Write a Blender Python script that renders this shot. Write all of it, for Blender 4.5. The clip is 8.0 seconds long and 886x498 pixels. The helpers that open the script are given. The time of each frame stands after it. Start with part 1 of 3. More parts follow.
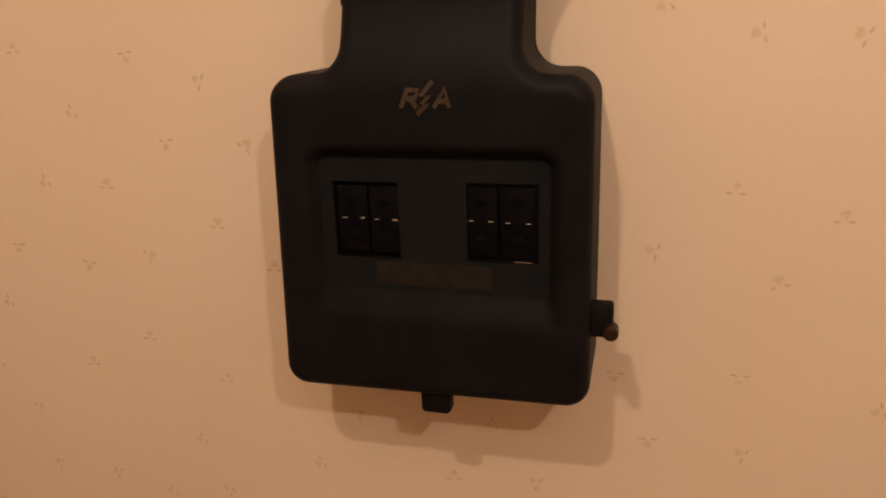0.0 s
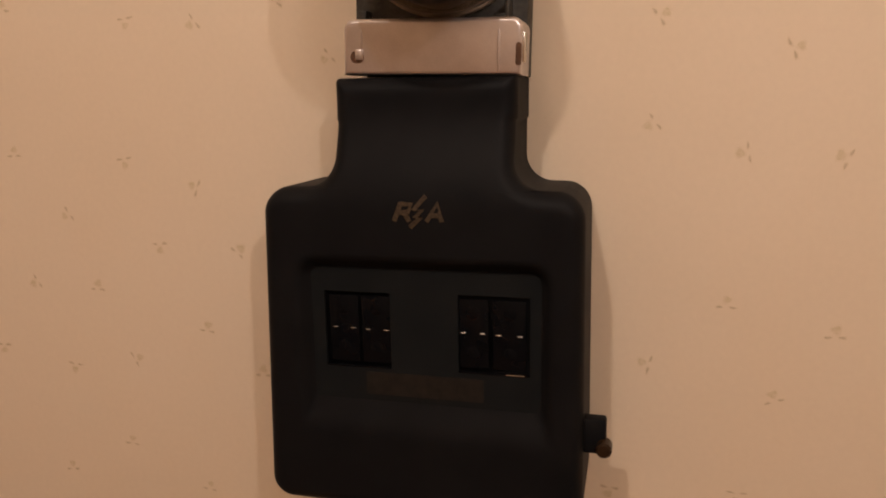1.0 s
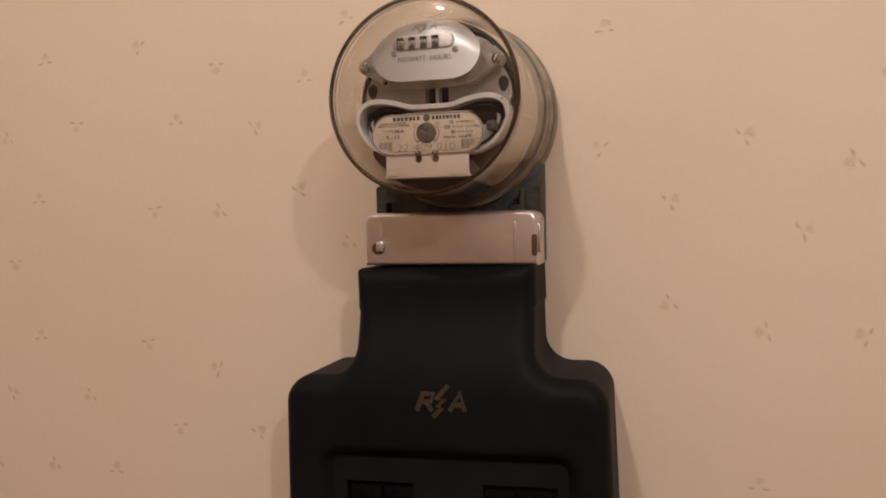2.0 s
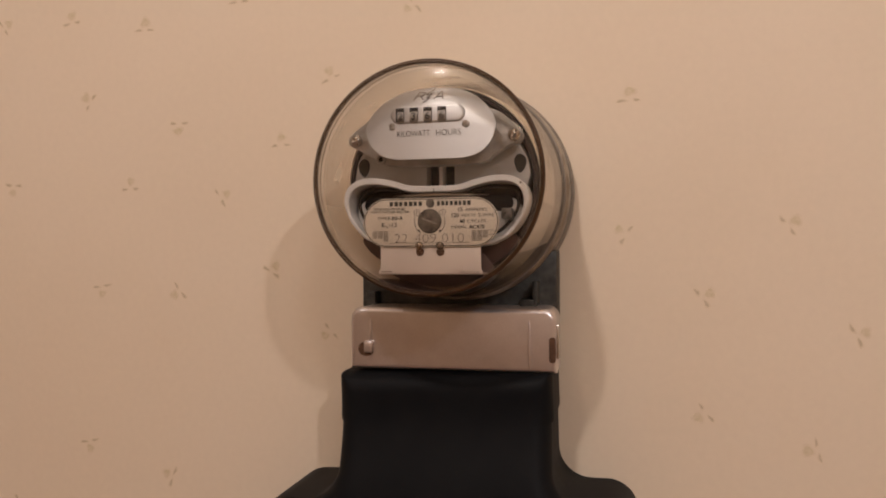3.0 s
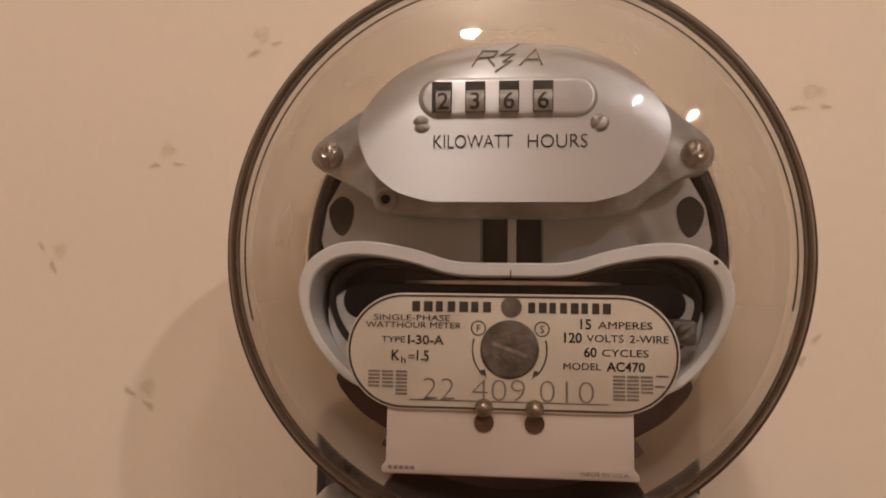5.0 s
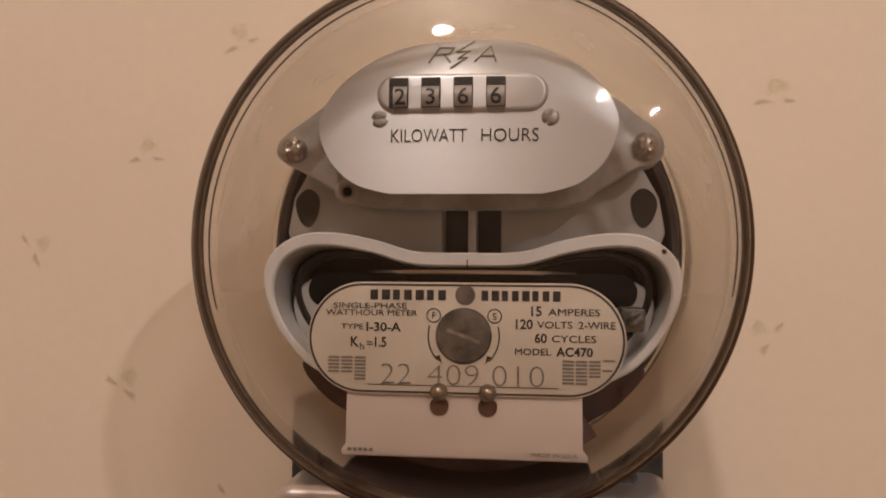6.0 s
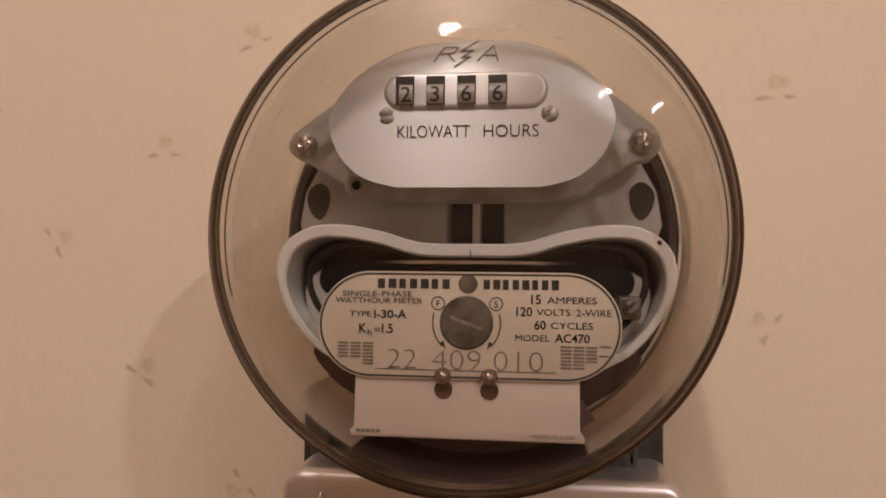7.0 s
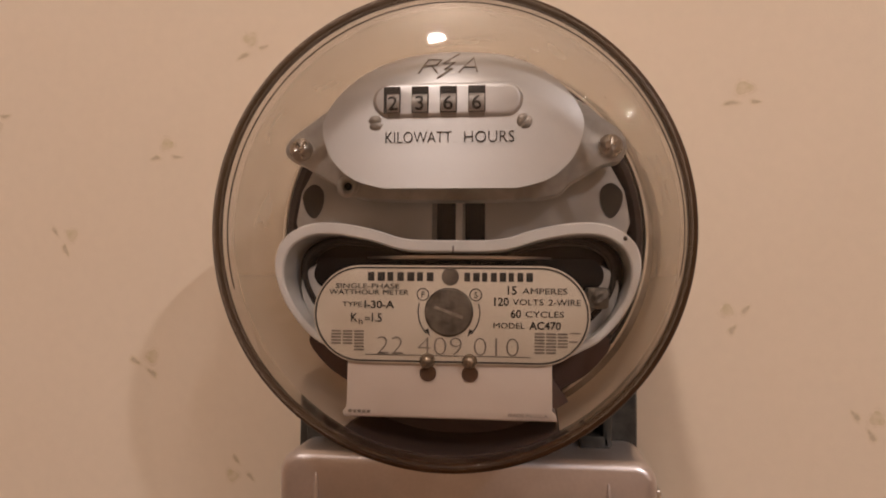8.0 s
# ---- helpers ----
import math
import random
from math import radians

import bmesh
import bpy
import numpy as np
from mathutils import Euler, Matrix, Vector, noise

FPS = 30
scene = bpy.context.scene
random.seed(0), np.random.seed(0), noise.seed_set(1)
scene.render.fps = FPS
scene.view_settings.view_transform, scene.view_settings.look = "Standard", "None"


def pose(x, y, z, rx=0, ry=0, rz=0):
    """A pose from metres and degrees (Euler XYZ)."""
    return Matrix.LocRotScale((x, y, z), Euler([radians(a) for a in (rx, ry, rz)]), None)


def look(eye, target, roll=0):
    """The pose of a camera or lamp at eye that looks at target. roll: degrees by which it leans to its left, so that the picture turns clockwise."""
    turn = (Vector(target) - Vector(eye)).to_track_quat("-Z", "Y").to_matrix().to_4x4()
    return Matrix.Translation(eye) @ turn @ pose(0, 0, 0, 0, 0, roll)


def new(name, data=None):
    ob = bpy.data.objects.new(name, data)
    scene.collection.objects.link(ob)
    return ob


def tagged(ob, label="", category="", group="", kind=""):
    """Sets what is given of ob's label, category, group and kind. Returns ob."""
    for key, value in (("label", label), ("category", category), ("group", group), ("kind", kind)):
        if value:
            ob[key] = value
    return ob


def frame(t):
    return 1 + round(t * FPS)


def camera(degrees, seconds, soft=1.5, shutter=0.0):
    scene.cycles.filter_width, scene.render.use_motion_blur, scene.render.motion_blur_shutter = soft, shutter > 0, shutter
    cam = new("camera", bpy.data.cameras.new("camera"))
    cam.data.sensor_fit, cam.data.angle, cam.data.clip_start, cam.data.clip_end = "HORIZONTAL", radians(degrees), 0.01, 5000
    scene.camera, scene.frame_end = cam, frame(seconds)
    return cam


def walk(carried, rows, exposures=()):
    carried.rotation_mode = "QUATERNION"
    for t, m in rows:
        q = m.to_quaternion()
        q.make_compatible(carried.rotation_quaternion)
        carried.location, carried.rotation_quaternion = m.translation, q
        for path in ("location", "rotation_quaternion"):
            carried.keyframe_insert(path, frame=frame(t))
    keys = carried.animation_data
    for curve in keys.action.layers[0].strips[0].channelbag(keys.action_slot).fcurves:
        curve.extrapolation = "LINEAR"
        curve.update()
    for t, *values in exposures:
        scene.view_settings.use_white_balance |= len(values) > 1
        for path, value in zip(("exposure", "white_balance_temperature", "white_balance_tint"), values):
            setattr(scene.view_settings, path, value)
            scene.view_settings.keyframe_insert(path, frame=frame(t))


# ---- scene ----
cam = camera(62.0, 8.0, soft=1.9)
PATH = [
    (0, (0.177, -0.712, 1.447), (-0.315, 1.122, 0.82), -0.3),
    (0.1, (0.1782, -0.7106, 1.449), (-0.3138, 1.1264, 0.8306), -0.24),
    (0.25, (0.180, -0.7085, 1.452), (-0.312, 1.133, 0.8465), -0.15),
    (0.5, (0.183, -0.705, 1.457), (-0.309, 1.144, 0.873), 0.0),
    (1, (0.176, -0.707, 1.47), (-0.311, 1.19, 1.066), 0.5),
    (1.5, (0.179, -0.712, 1.492), (-0.34, 1.207, 1.274), 0.6),
    (2, (0.17, -0.71, 1.529), (-0.36, 1.217, 1.451), -1.1),
    (2.2, (0.166, -0.708, 1.54), (-0.364, 1.22, 1.496), -1.0),
    (3.3, (0.095, -0.561, 1.585), (-0.325, 1.395, 1.607), -0.2),
    (3.5, (0.079, -0.518, 1.591), (-0.375, 1.43, 1.615), -0.4),
    (3.7, (0.056, -0.478, 1.602), (-0.335, 1.483, 1.587), -0.5),
    (4, (0.017, -0.413, 1.602), (-0.241, 1.569, 1.684), 0.4),
    (4.5, (-0.006, -0.358, 1.614), (-0.251, 1.623, 1.736), 0.9),
    (4.7, (-0.003, -0.347, 1.615), (-0.207, 1.639, 1.734), 0.8),
    (5.8, (0.013, -0.352, 1.617), (-0.198, 1.633, 1.743), 0.6),
    (6, (0.016, -0.354, 1.614), (-0.188, 1.632, 1.718), 0.6),
    (6.5, (0.022, -0.36, 1.614), (-0.218, 1.624, 1.698), 0.8),
    (7, (0.02, -0.364, 1.612), (-0.22, 1.619, 1.704), 0.7),
    (7.5, (0.023, -0.375, 1.615), (-0.206, 1.609, 1.711), 0.5),
    (8, (0.026, -0.385, 1.61), (-0.199, 1.601, 1.699), 0.5),
]
walk(cam, [(t, look(eye, target, roll)) for t, eye, target, roll in PATH],
     [(0.0, 0.34, 8450, 18), (0.5, 0.28, 8250, 18), (1.0, 0.20, 7200, 14), (1.5, 0.18, 6400, 10), (2.0, 0.15, 6250, 10), (3.5, 0.04, 6350, 10), (8.0, -0.02, 6450, 13)])

# ---- light of the room: warm bulbs of two ceiling lamps ----
world = bpy.data.worlds.new("world")
scene.world = world
world.use_nodes = True
world.node_tree.nodes["Background"].inputs[0].default_value = (0.0, 0.0, 0.0, 1)
world.node_tree.nodes["Background"].inputs[1].default_value = 0.0


def bulb(name, place, watts, size, colour=(1.0, 0.81, 0.66)):
    data = bpy.data.lights.new(name, "POINT")
    data.energy, data.color, data.shadow_soft_size = watts, colour, size
    ob = new(name, data)
    ob.location = place
    return ob


for dx in (-0.031, -0.0105, 0.0105, 0.031):
    bulb("bulb_main", (-0.223 + dx, -1.40, 2.80 + dx * 0.15), 7.75, 0.0145, (1.0, 0.872, 0.805))
for dx, dz in ((-0.018, -0.014), (0.018, 0.014)):
    bulb("bulb_side", (0.845 + dx, -1.40, 2.36 + dz), 9.8, 0.009, (1.0, 0.92, 0.905))
    bulb("bulb_middle", (0.560 + dx, -1.40, 2.40 + dz), 2.0, 0.008, (1.0, 0.92, 0.905))


# ---- materials ----
def mat(name, colour, rough=0.5, metal=0.0, scale=40.0, amount=0.12, fine=0.0, fine_scale=600.0, bump=0.0, bump_scale=300.0, spec=0.5, second=None, stretch=(1, 1, 1), coat=0.0):
    """A node material: colour varied by large stains and fine grain, with bump."""
    m = bpy.data.materials.new(name)
    m.use_nodes = True
    nt = m.node_tree
    b = nt.nodes["Principled BSDF"]
    tc = nt.nodes.new("ShaderNodeTexCoord")
    mp = nt.nodes.new("ShaderNodeMapping")
    mp.inputs["Scale"].default_value = stretch
    nt.links.new(tc.outputs["Object"], mp.inputs["Vector"])
    big = nt.nodes.new("ShaderNodeTexNoise")
    big.inputs["Scale"].default_value, big.inputs["Detail"].default_value = scale, 5
    nt.links.new(mp.outputs["Vector"], big.inputs["Vector"])
    ramp = nt.nodes.new("ShaderNodeMapRange")
    ramp.inputs["From Min"].default_value, ramp.inputs["From Max"].default_value = 0.3, 0.7
    nt.links.new(big.outputs["Fac"], ramp.inputs["Value"])
    mix = nt.nodes.new("ShaderNodeMix")
    mix.data_type = "RGBA"
    dark = second or tuple(c * (1 - amount) for c in colour)
    mix.inputs["A"].default_value, mix.inputs["B"].default_value = (*colour, 1), (*dark, 1)
    nt.links.new(ramp.outputs["Result"], mix.inputs["Factor"])
    out = mix.outputs["Result"]
    small = nt.nodes.new("ShaderNodeTexNoise")
    small.inputs["Scale"].default_value, small.inputs["Detail"].default_value = fine_scale, 3
    nt.links.new(mp.outputs["Vector"], small.inputs["Vector"])
    if fine:
        mix2 = nt.nodes.new("ShaderNodeMix")
        mix2.data_type, mix2.blend_type = "RGBA", "MULTIPLY"
        mix2.inputs["Factor"].default_value = fine
        nt.links.new(out, mix2.inputs["A"])
        nt.links.new(small.outputs["Fac"], mix2.inputs["B"])
        out = mix2.outputs["Result"]
    nt.links.new(out, b.inputs["Base Color"])
    rr = nt.nodes.new("ShaderNodeMapRange")
    rr.inputs["To Min"].default_value, rr.inputs["To Max"].default_value = rough * 0.85, min(1, rough * 1.15)
    nt.links.new(big.outputs["Fac"], rr.inputs["Value"])
    nt.links.new(rr.outputs["Result"], b.inputs["Roughness"])
    b.inputs["Metallic"].default_value = metal
    b.inputs["Specular IOR Level"].default_value = spec
    b.inputs["Coat Weight"].default_value = coat
    if bump:
        bn = nt.nodes.new("ShaderNodeTexNoise")
        bn.inputs["Scale"].default_value, bn.inputs["Detail"].default_value = bump_scale, 4
        nt.links.new(mp.outputs["Vector"], bn.inputs["Vector"])
        bp = nt.nodes.new("ShaderNodeBump")
        bp.inputs["Strength"].default_value, bp.inputs["Distance"].default_value = bump, 0.001
        nt.links.new(bn.outputs["Fac"], bp.inputs["Height"])
        nt.links.new(bp.outputs["Normal"], b.inputs["Normal"])
    return m


def glass_mat(name, tint, edge=0.45, rough=0.0, bent=0.17):
    """Clear glass: tinted passage, a little of it bent, with more gloss at flat angles."""
    m = bpy.data.materials.new(name)
    m.use_nodes = True
    nt = m.node_tree
    nt.nodes.clear()
    out = nt.nodes.new("ShaderNodeOutputMaterial")
    mix = nt.nodes.new("ShaderNodeMixShader")
    tr = nt.nodes.new("ShaderNodeBsdfTransparent")
    gl = nt.nodes.new("ShaderNodeBsdfGlossy")
    fr = nt.nodes.new("ShaderNodeLayerWeight")
    fr.inputs["Blend"].default_value = 0.5
    power = nt.nodes.new("ShaderNodeMath")
    power.operation = "POWER"
    power.inputs[1].default_value = 4.8
    nt.links.new(fr.outputs["Facing"], power.inputs[0])
    gloss = nt.nodes.new("ShaderNodeMath")
    gloss.operation = "MULTIPLY_ADD"
    gloss.inputs[1].default_value, gloss.inputs[2].default_value = edge, 0.03
    nt.links.new(power.outputs[0], gloss.inputs[0])
    tr.inputs["Color"].default_value = (*tint, 1)
    gl.inputs["Roughness"].default_value = rough
    nt.links.new(gloss.outputs[0], mix.inputs[0])
    bend = nt.nodes.new("ShaderNodeBsdfRefraction")
    bend.inputs["Color"].default_value = (*tint, 1)
    bend.inputs["Roughness"].default_value, bend.inputs["IOR"].default_value = 0.0, 1.004
    thru = nt.nodes.new("ShaderNodeMixShader")
    thru.inputs[0].default_value = bent
    nt.links.new(tr.outputs[0], thru.inputs[1])
    nt.links.new(bend.outputs[0], thru.inputs[2])
    nt.links.new(thru.outputs[0], mix.inputs[1])
    nt.links.new(gl.outputs[0], mix.inputs[2])
    nt.links.new(mix.outputs[0], out.inputs[0])
    return m


def film_mat(name, colour, share, low_share, low, high):
    """A thin film: part of the light passes, the rest meets a dull colour, whose share grows from the height high down
    to low.
    """
    m = mat(name, colour, 0.7, scale=45, second=tuple(c * 0.84 for c in colour), spec=0.1)
    nt = m.node_tree
    mix = nt.nodes.new("ShaderNodeMixShader")
    clear = nt.nodes.new("ShaderNodeBsdfTransparent")
    place = nt.nodes.new("ShaderNodeSeparateXYZ")
    nt.links.new(nt.nodes["Texture Coordinate"].outputs["Object"], place.inputs[0])
    cover = nt.nodes.new("ShaderNodeMapRange")
    cover.inputs["From Min"].default_value, cover.inputs["From Max"].default_value = low, high
    cover.inputs["To Min"].default_value, cover.inputs["To Max"].default_value = low_share, share
    nt.links.new(place.outputs["Z"], cover.inputs["Value"])
    nt.links.new(cover.outputs["Result"], mix.inputs[0])
    passed_on = nt.nodes.new("ShaderNodeBsdfTranslucent")
    passed_on.inputs["Color"].default_value = (*colour, 1)
    dull = nt.nodes.new("ShaderNodeMixShader")
    dull.inputs[0].default_value = 0.6
    nt.links.new(nt.nodes["Principled BSDF"].outputs[0], dull.inputs[1])
    nt.links.new(passed_on.outputs[0], dull.inputs[2])
    nt.links.new(clear.outputs[0], mix.inputs[1])
    nt.links.new(dull.outputs[0], mix.inputs[2])
    nt.links.new(mix.outputs[0], nt.nodes["Material Output"].inputs[0])
    return m


PAPER = mat("wallpaper", (0.80, 0.69, 0.55), 0.75, scale=2.2, second=(0.76, 0.64, 0.49), fine=0.06, fine_scale=160, bump=0.07, bump_scale=900, spec=0.25)
PRINT = mat("wallpaper_print", (0.49, 0.395, 0.275), 0.8, scale=300, second=(0.62, 0.51, 0.37), spec=0.2)
PRINT_YELLOW = mat("wallpaper_print_pale", (0.61, 0.51, 0.32), 0.8, scale=300, second=(0.72, 0.605, 0.46), spec=0.2)
PRINT_HALO = mat("wallpaper_print_halo", (0.69, 0.58, 0.44), 0.8, scale=260, second=(0.77, 0.655, 0.51), spec=0.2)
PLASTER = mat("plaster", (0.72, 0.64, 0.54), 0.8, scale=3)
TAN_WALL = mat("tan_painted_wall", (0.52, 0.39, 0.27), 0.8, scale=3)
BOARDS = mat("floor_boards", (0.36, 0.22, 0.14), 0.5, scale=6, amount=0.4, stretch=(1, 8, 1))
BAKELITE = mat("black_bakelite", (0.0066, 0.0070, 0.0082), 0.5, scale=25, second=(0.0094, 0.0096, 0.0106), bump=0.08, bump_scale=700, spec=0.07)
PANEL = mat("black_panel", (0.0080, 0.0100, 0.0114), 0.55, scale=30, second=(0.0108, 0.0126, 0.0138), bump=0.05, spec=0.08)
BLACK_GLOSS = mat("black_gloss", (0.0026, 0.0034, 0.0050), 0.2, scale=60, spec=0.12)
# near-black for insides; on the meter it paints the shade of holes and gaps
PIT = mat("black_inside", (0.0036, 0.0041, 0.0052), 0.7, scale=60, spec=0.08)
GOLD = mat("faded_gold_print", (0.080, 0.055, 0.033), 0.6, scale=420, second=(0.024, 0.017, 0.011), spec=0.2)
LABEL_DARK = mat("dark_label", (0.020, 0.0165, 0.0135), 0.6, scale=140, second=(0.011, 0.0098, 0.0085), spec=0.15)
STEEL_COVER = mat("painted_steel_cover", (0.80, 0.755, 0.755), 0.34, metal=0.88, scale=35, second=(0.68, 0.63, 0.62), fine=0.12, bump=0.03, bump_scale=200, spec=0.5)
BRIGHT = mat("bright_steel", (0.75, 0.73, 0.70), 0.22, metal=1.0, scale=200)
RUST = mat("rusted_screw", (0.16, 0.085, 0.05), 0.6, metal=0.3, scale=300, amount=0.5)
BASE_GREY = mat("weathered_cast_base", (0.062, 0.060, 0.052), 0.5, metal=0.2, scale=130, second=(0.013, 0.013, 0.011), bump=0.25, bump_scale=200)
FLANGE = mat("flange_metal", (0.44, 0.38, 0.30), 0.42, metal=0.5, scale=60, second=(0.22, 0.18, 0.14))
ALU = mat("brushed_aluminium", (0.67, 0.685, 0.70), 0.40, metal=0.75, scale=12, second=(0.62, 0.635, 0.645), bump=0.05, bump_scale=60, stretch=(0.6, 14, 14))
# brushed along x, so that highlights stretch upright
ALU_BSDF = ALU.node_tree.nodes["Principled BSDF"]
ALU_BSDF.inputs["Anisotropic"].default_value = 0.85
GRAIN = ALU.node_tree.nodes.new("ShaderNodeCombineXYZ")
GRAIN.inputs["Z"].default_value = 1.0
ALU.node_tree.links.new(GRAIN.outputs[0], ALU_BSDF.inputs["Tangent"])
CAST = mat("cast_zinc", (0.60, 0.585, 0.55), 0.42, metal=0.15, scale=75, second=(0.34, 0.32, 0.285), fine=0.3, fine_scale=350, bump=0.35, bump_scale=260)
FRAME_GREY = mat("grey_enamel", (0.51, 0.515, 0.51), 0.45, metal=0.15, scale=70, second=(0.43, 0.42, 0.40), bump=0.05)
BAND = mat("pale_enamel", (0.78, 0.79, 0.785), 0.42, metal=0.1, scale=70, second=(0.70, 0.69, 0.67), bump=0.05)
MAGNET = mat("magnet_grey", (0.55, 0.55, 0.54), 0.42, metal=0.15, scale=70, second=(0.44, 0.43, 0.41), bump=0.1)
CREAM = mat("cream_plate", (0.70, 0.635, 0.53), 0.45, scale=60, second=(0.61, 0.545, 0.44), spec=0.4)
TAB = mat("pale_tab", (0.68, 0.60, 0.53), 0.42, metal=0.15, scale=45, second=(0.59, 0.51, 0.445))
INK = mat("black_ink", (0.03, 0.026, 0.022), 0.6, scale=400)
GREY_INK = mat("grey_stamped_ink", (0.17, 0.145, 0.12), 0.6, scale=500, second=(0.26, 0.22, 0.18))
KNOB = mat("dull_dark_knob", (0.065, 0.055, 0.045), 0.4, metal=0.3, scale=260, second=(0.20, 0.175, 0.145), bump=0.5, bump_scale=400)
WHEEL = mat("counter_wheel", (0.40, 0.385, 0.36), 0.4, metal=0.2, scale=200)
DARK_STEEL = mat("dark_steel", (0.022, 0.020, 0.019), 0.45, metal=0.2, scale=120, spec=0.25)
SCREW = mat("dull_screw", (0.55, 0.50, 0.44), 0.28, metal=0.9, scale=300, amount=0.3)
DISC = mat("disc_aluminium", (0.55, 0.54, 0.52), 0.3, metal=1.0, scale=200)
GLASS = glass_mat("clear_glass", (0.982, 0.976, 0.968), edge=0.68)
SEAL = mat("dark_seal", (0.020, 0.011, 0.006), 0.3, scale=200, second=(0.035, 0.018, 0.009), spec=0.15)
# dim tone that paints the shade inside the frame and band holes
HOLE = mat("dim_hole", (0.075, 0.066, 0.056), 0.6, scale=150, second=(0.045, 0.04, 0.034), spec=0.2)
WORN_SCREW = mat("worn_screw_head", (0.42, 0.39, 0.35), 0.4, metal=0.6, scale=500, second=(0.22, 0.20, 0.175), bump=0.3, bump_scale=600)
HOUSING_BROWN = mat("brown_black_housing", (0.13, 0.085, 0.078), 0.5, scale=60, second=(0.075, 0.048, 0.044), spec=0.3)
LINER = film_mat("pale_film", (0.88, 0.80, 0.68), 0.30, 0.62, 0.080, 0.125)
LIP = mat("brown_lip", (0.20, 0.145, 0.135), 0.5, scale=50, second=(0.14, 0.095, 0.088), spec=0.3)
PIN = mat("brown_pin", (0.34, 0.27, 0.20), 0.22, metal=0.7, scale=300, amount=0.25)
BACK_RING = mat("back_ring_metal", (0.27, 0.24, 0.205), 0.45, metal=0.4, scale=90, second=(0.19, 0.165, 0.14))
SKIRT = mat("pale_tan_metal", (0.84, 0.74, 0.59), 0.5, scale=60, second=(0.74, 0.64, 0.49))
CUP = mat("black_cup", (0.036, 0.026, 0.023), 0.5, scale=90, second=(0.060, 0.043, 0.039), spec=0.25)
RIM = mat("thick_brown_glass_edge", (0.045, 0.022, 0.010), 0.3, scale=40, second=(0.072, 0.038, 0.018), spec=0.15)
LINE = mat("dark_glass_line", (0.04, 0.026, 0.016), 0.1, scale=40)


# ---- building helpers ----
def link(name, bm, material, parent=None, label="", smooth=True, angle=35):
    me = bpy.data.meshes.new(name)
    bm.normal_update()
    for f in bm.faces:
        f.smooth = smooth
    if smooth:
        for e in bm.edges:
            if len(e.link_faces) == 2 and e.calc_face_angle(0) > radians(angle):
                e.smooth = False
    bm.to_mesh(me)
    bm.free()
    me.materials.append(material)
    ob = new(name, me)
    if parent is not None:
        ob.parent = parent
    if label:
        tagged(ob, label)
    return ob


def part(name, bm, material, parent, label="", smooth=True, angle=35):
    """Links a bmesh, given in world places, as one mesh under a thing or a part."""
    top = parent
    while top.parent:
        top = top.parent
    bmesh.ops.translate(bm, verts=bm.verts, vec=(0, 0, -top.location.z))
    return link(name, bm, material, parent, label, smooth, angle)


def box(x0, x1, y0, y1, z0, z1, bevel=0.0, seg=2):
    bm = bmesh.new()
    bmesh.ops.create_cube(bm, size=1, matrix=Matrix.LocRotScale(((x0 + x1) / 2, (y0 + y1) / 2, (z0 + z1) / 2), None, (abs(x1 - x0), abs(y1 - y0), abs(z1 - z0))))
    if bevel:
        bmesh.ops.bevel(bm, geom=bm.edges[:], offset=bevel, segments=seg, affect="EDGES", profile=0.5)
    return bm


def plate(points, y_front, y_back, bevel=0.0, seg=2):
    """A flat piece: an outline of (x, z) points with thickness along y."""
    points = [p for p, q in zip(points, [*points[1:], points[0]]) if math.dist(p, q) > 1e-6]
    bm = bmesh.new()
    a = [bm.verts.new((x, y_front, z)) for x, z in points]
    b = [bm.verts.new((x, y_back, z)) for x, z in points]
    front = bm.faces.new(a)
    bm.faces.new(b[::-1])
    n = len(points)
    for i in range(n):
        j = (i + 1) % n
        bm.faces.new((a[j], a[i], b[i], b[j]))
    bmesh.ops.recalc_face_normals(bm, faces=bm.faces[:])
    if bevel:
        bmesh.ops.bevel(bm, geom=list(front.edges), offset=bevel, segments=seg, affect="EDGES", profile=0.5)
    return bm


def spin(profile, cx, cz, steps=96, closed=False):
    """Turns (radius, y) points round the axis along y through (cx, cz)."""
    bm = bmesh.new()
    rings = []
    for r, y in profile:
        if r < 1e-6:
            rings.append([bm.verts.new((cx, y, cz))])
        else:
            rings.append([bm.verts.new((cx + r * math.cos(2 * math.pi * k / steps), y, cz + r * math.sin(2 * math.pi * k / steps))) for k in range(steps)])
    pairs = list(zip(rings, rings[1:])) + ([(rings[-1], rings[0])] if closed else [])
    for a, b in pairs:
        for k in range(steps):
            j = (k + 1) % steps
            quad = [a[k % len(a)], a[j % len(a)], b[j % len(b)], b[k % len(b)]]
            quad = [v for i, v in enumerate(quad) if v not in quad[:i]]
            if len(quad) > 2:
                bm.faces.new(quad)
    bmesh.ops.recalc_face_normals(bm, faces=bm.faces[:])
    return bm


def torus(r, minor, y, cx, cz, steps=128, around=12):
    return spin([(r + minor * math.cos(2 * math.pi * k / around), y + minor * math.sin(2 * math.pi * k / around)) for k in range(around)], cx, cz, steps, True)


def stadium(x0, x1, z0, z1, n=12, r=None):
    r = r or (z1 - z0) / 2
    out = []
    for cx, cz, a0 in ((x1 - r, z0 + r, -90), (x1 - r, z1 - r, 0), (x0 + r, z1 - r, 90), (x0 + r, z0 + r, 180)):
        for k in range(n + 1):
            a = radians(a0 + 90 * k / n)
            out.append((cx + r * math.cos(a), cz + r * math.sin(a)))
    return out


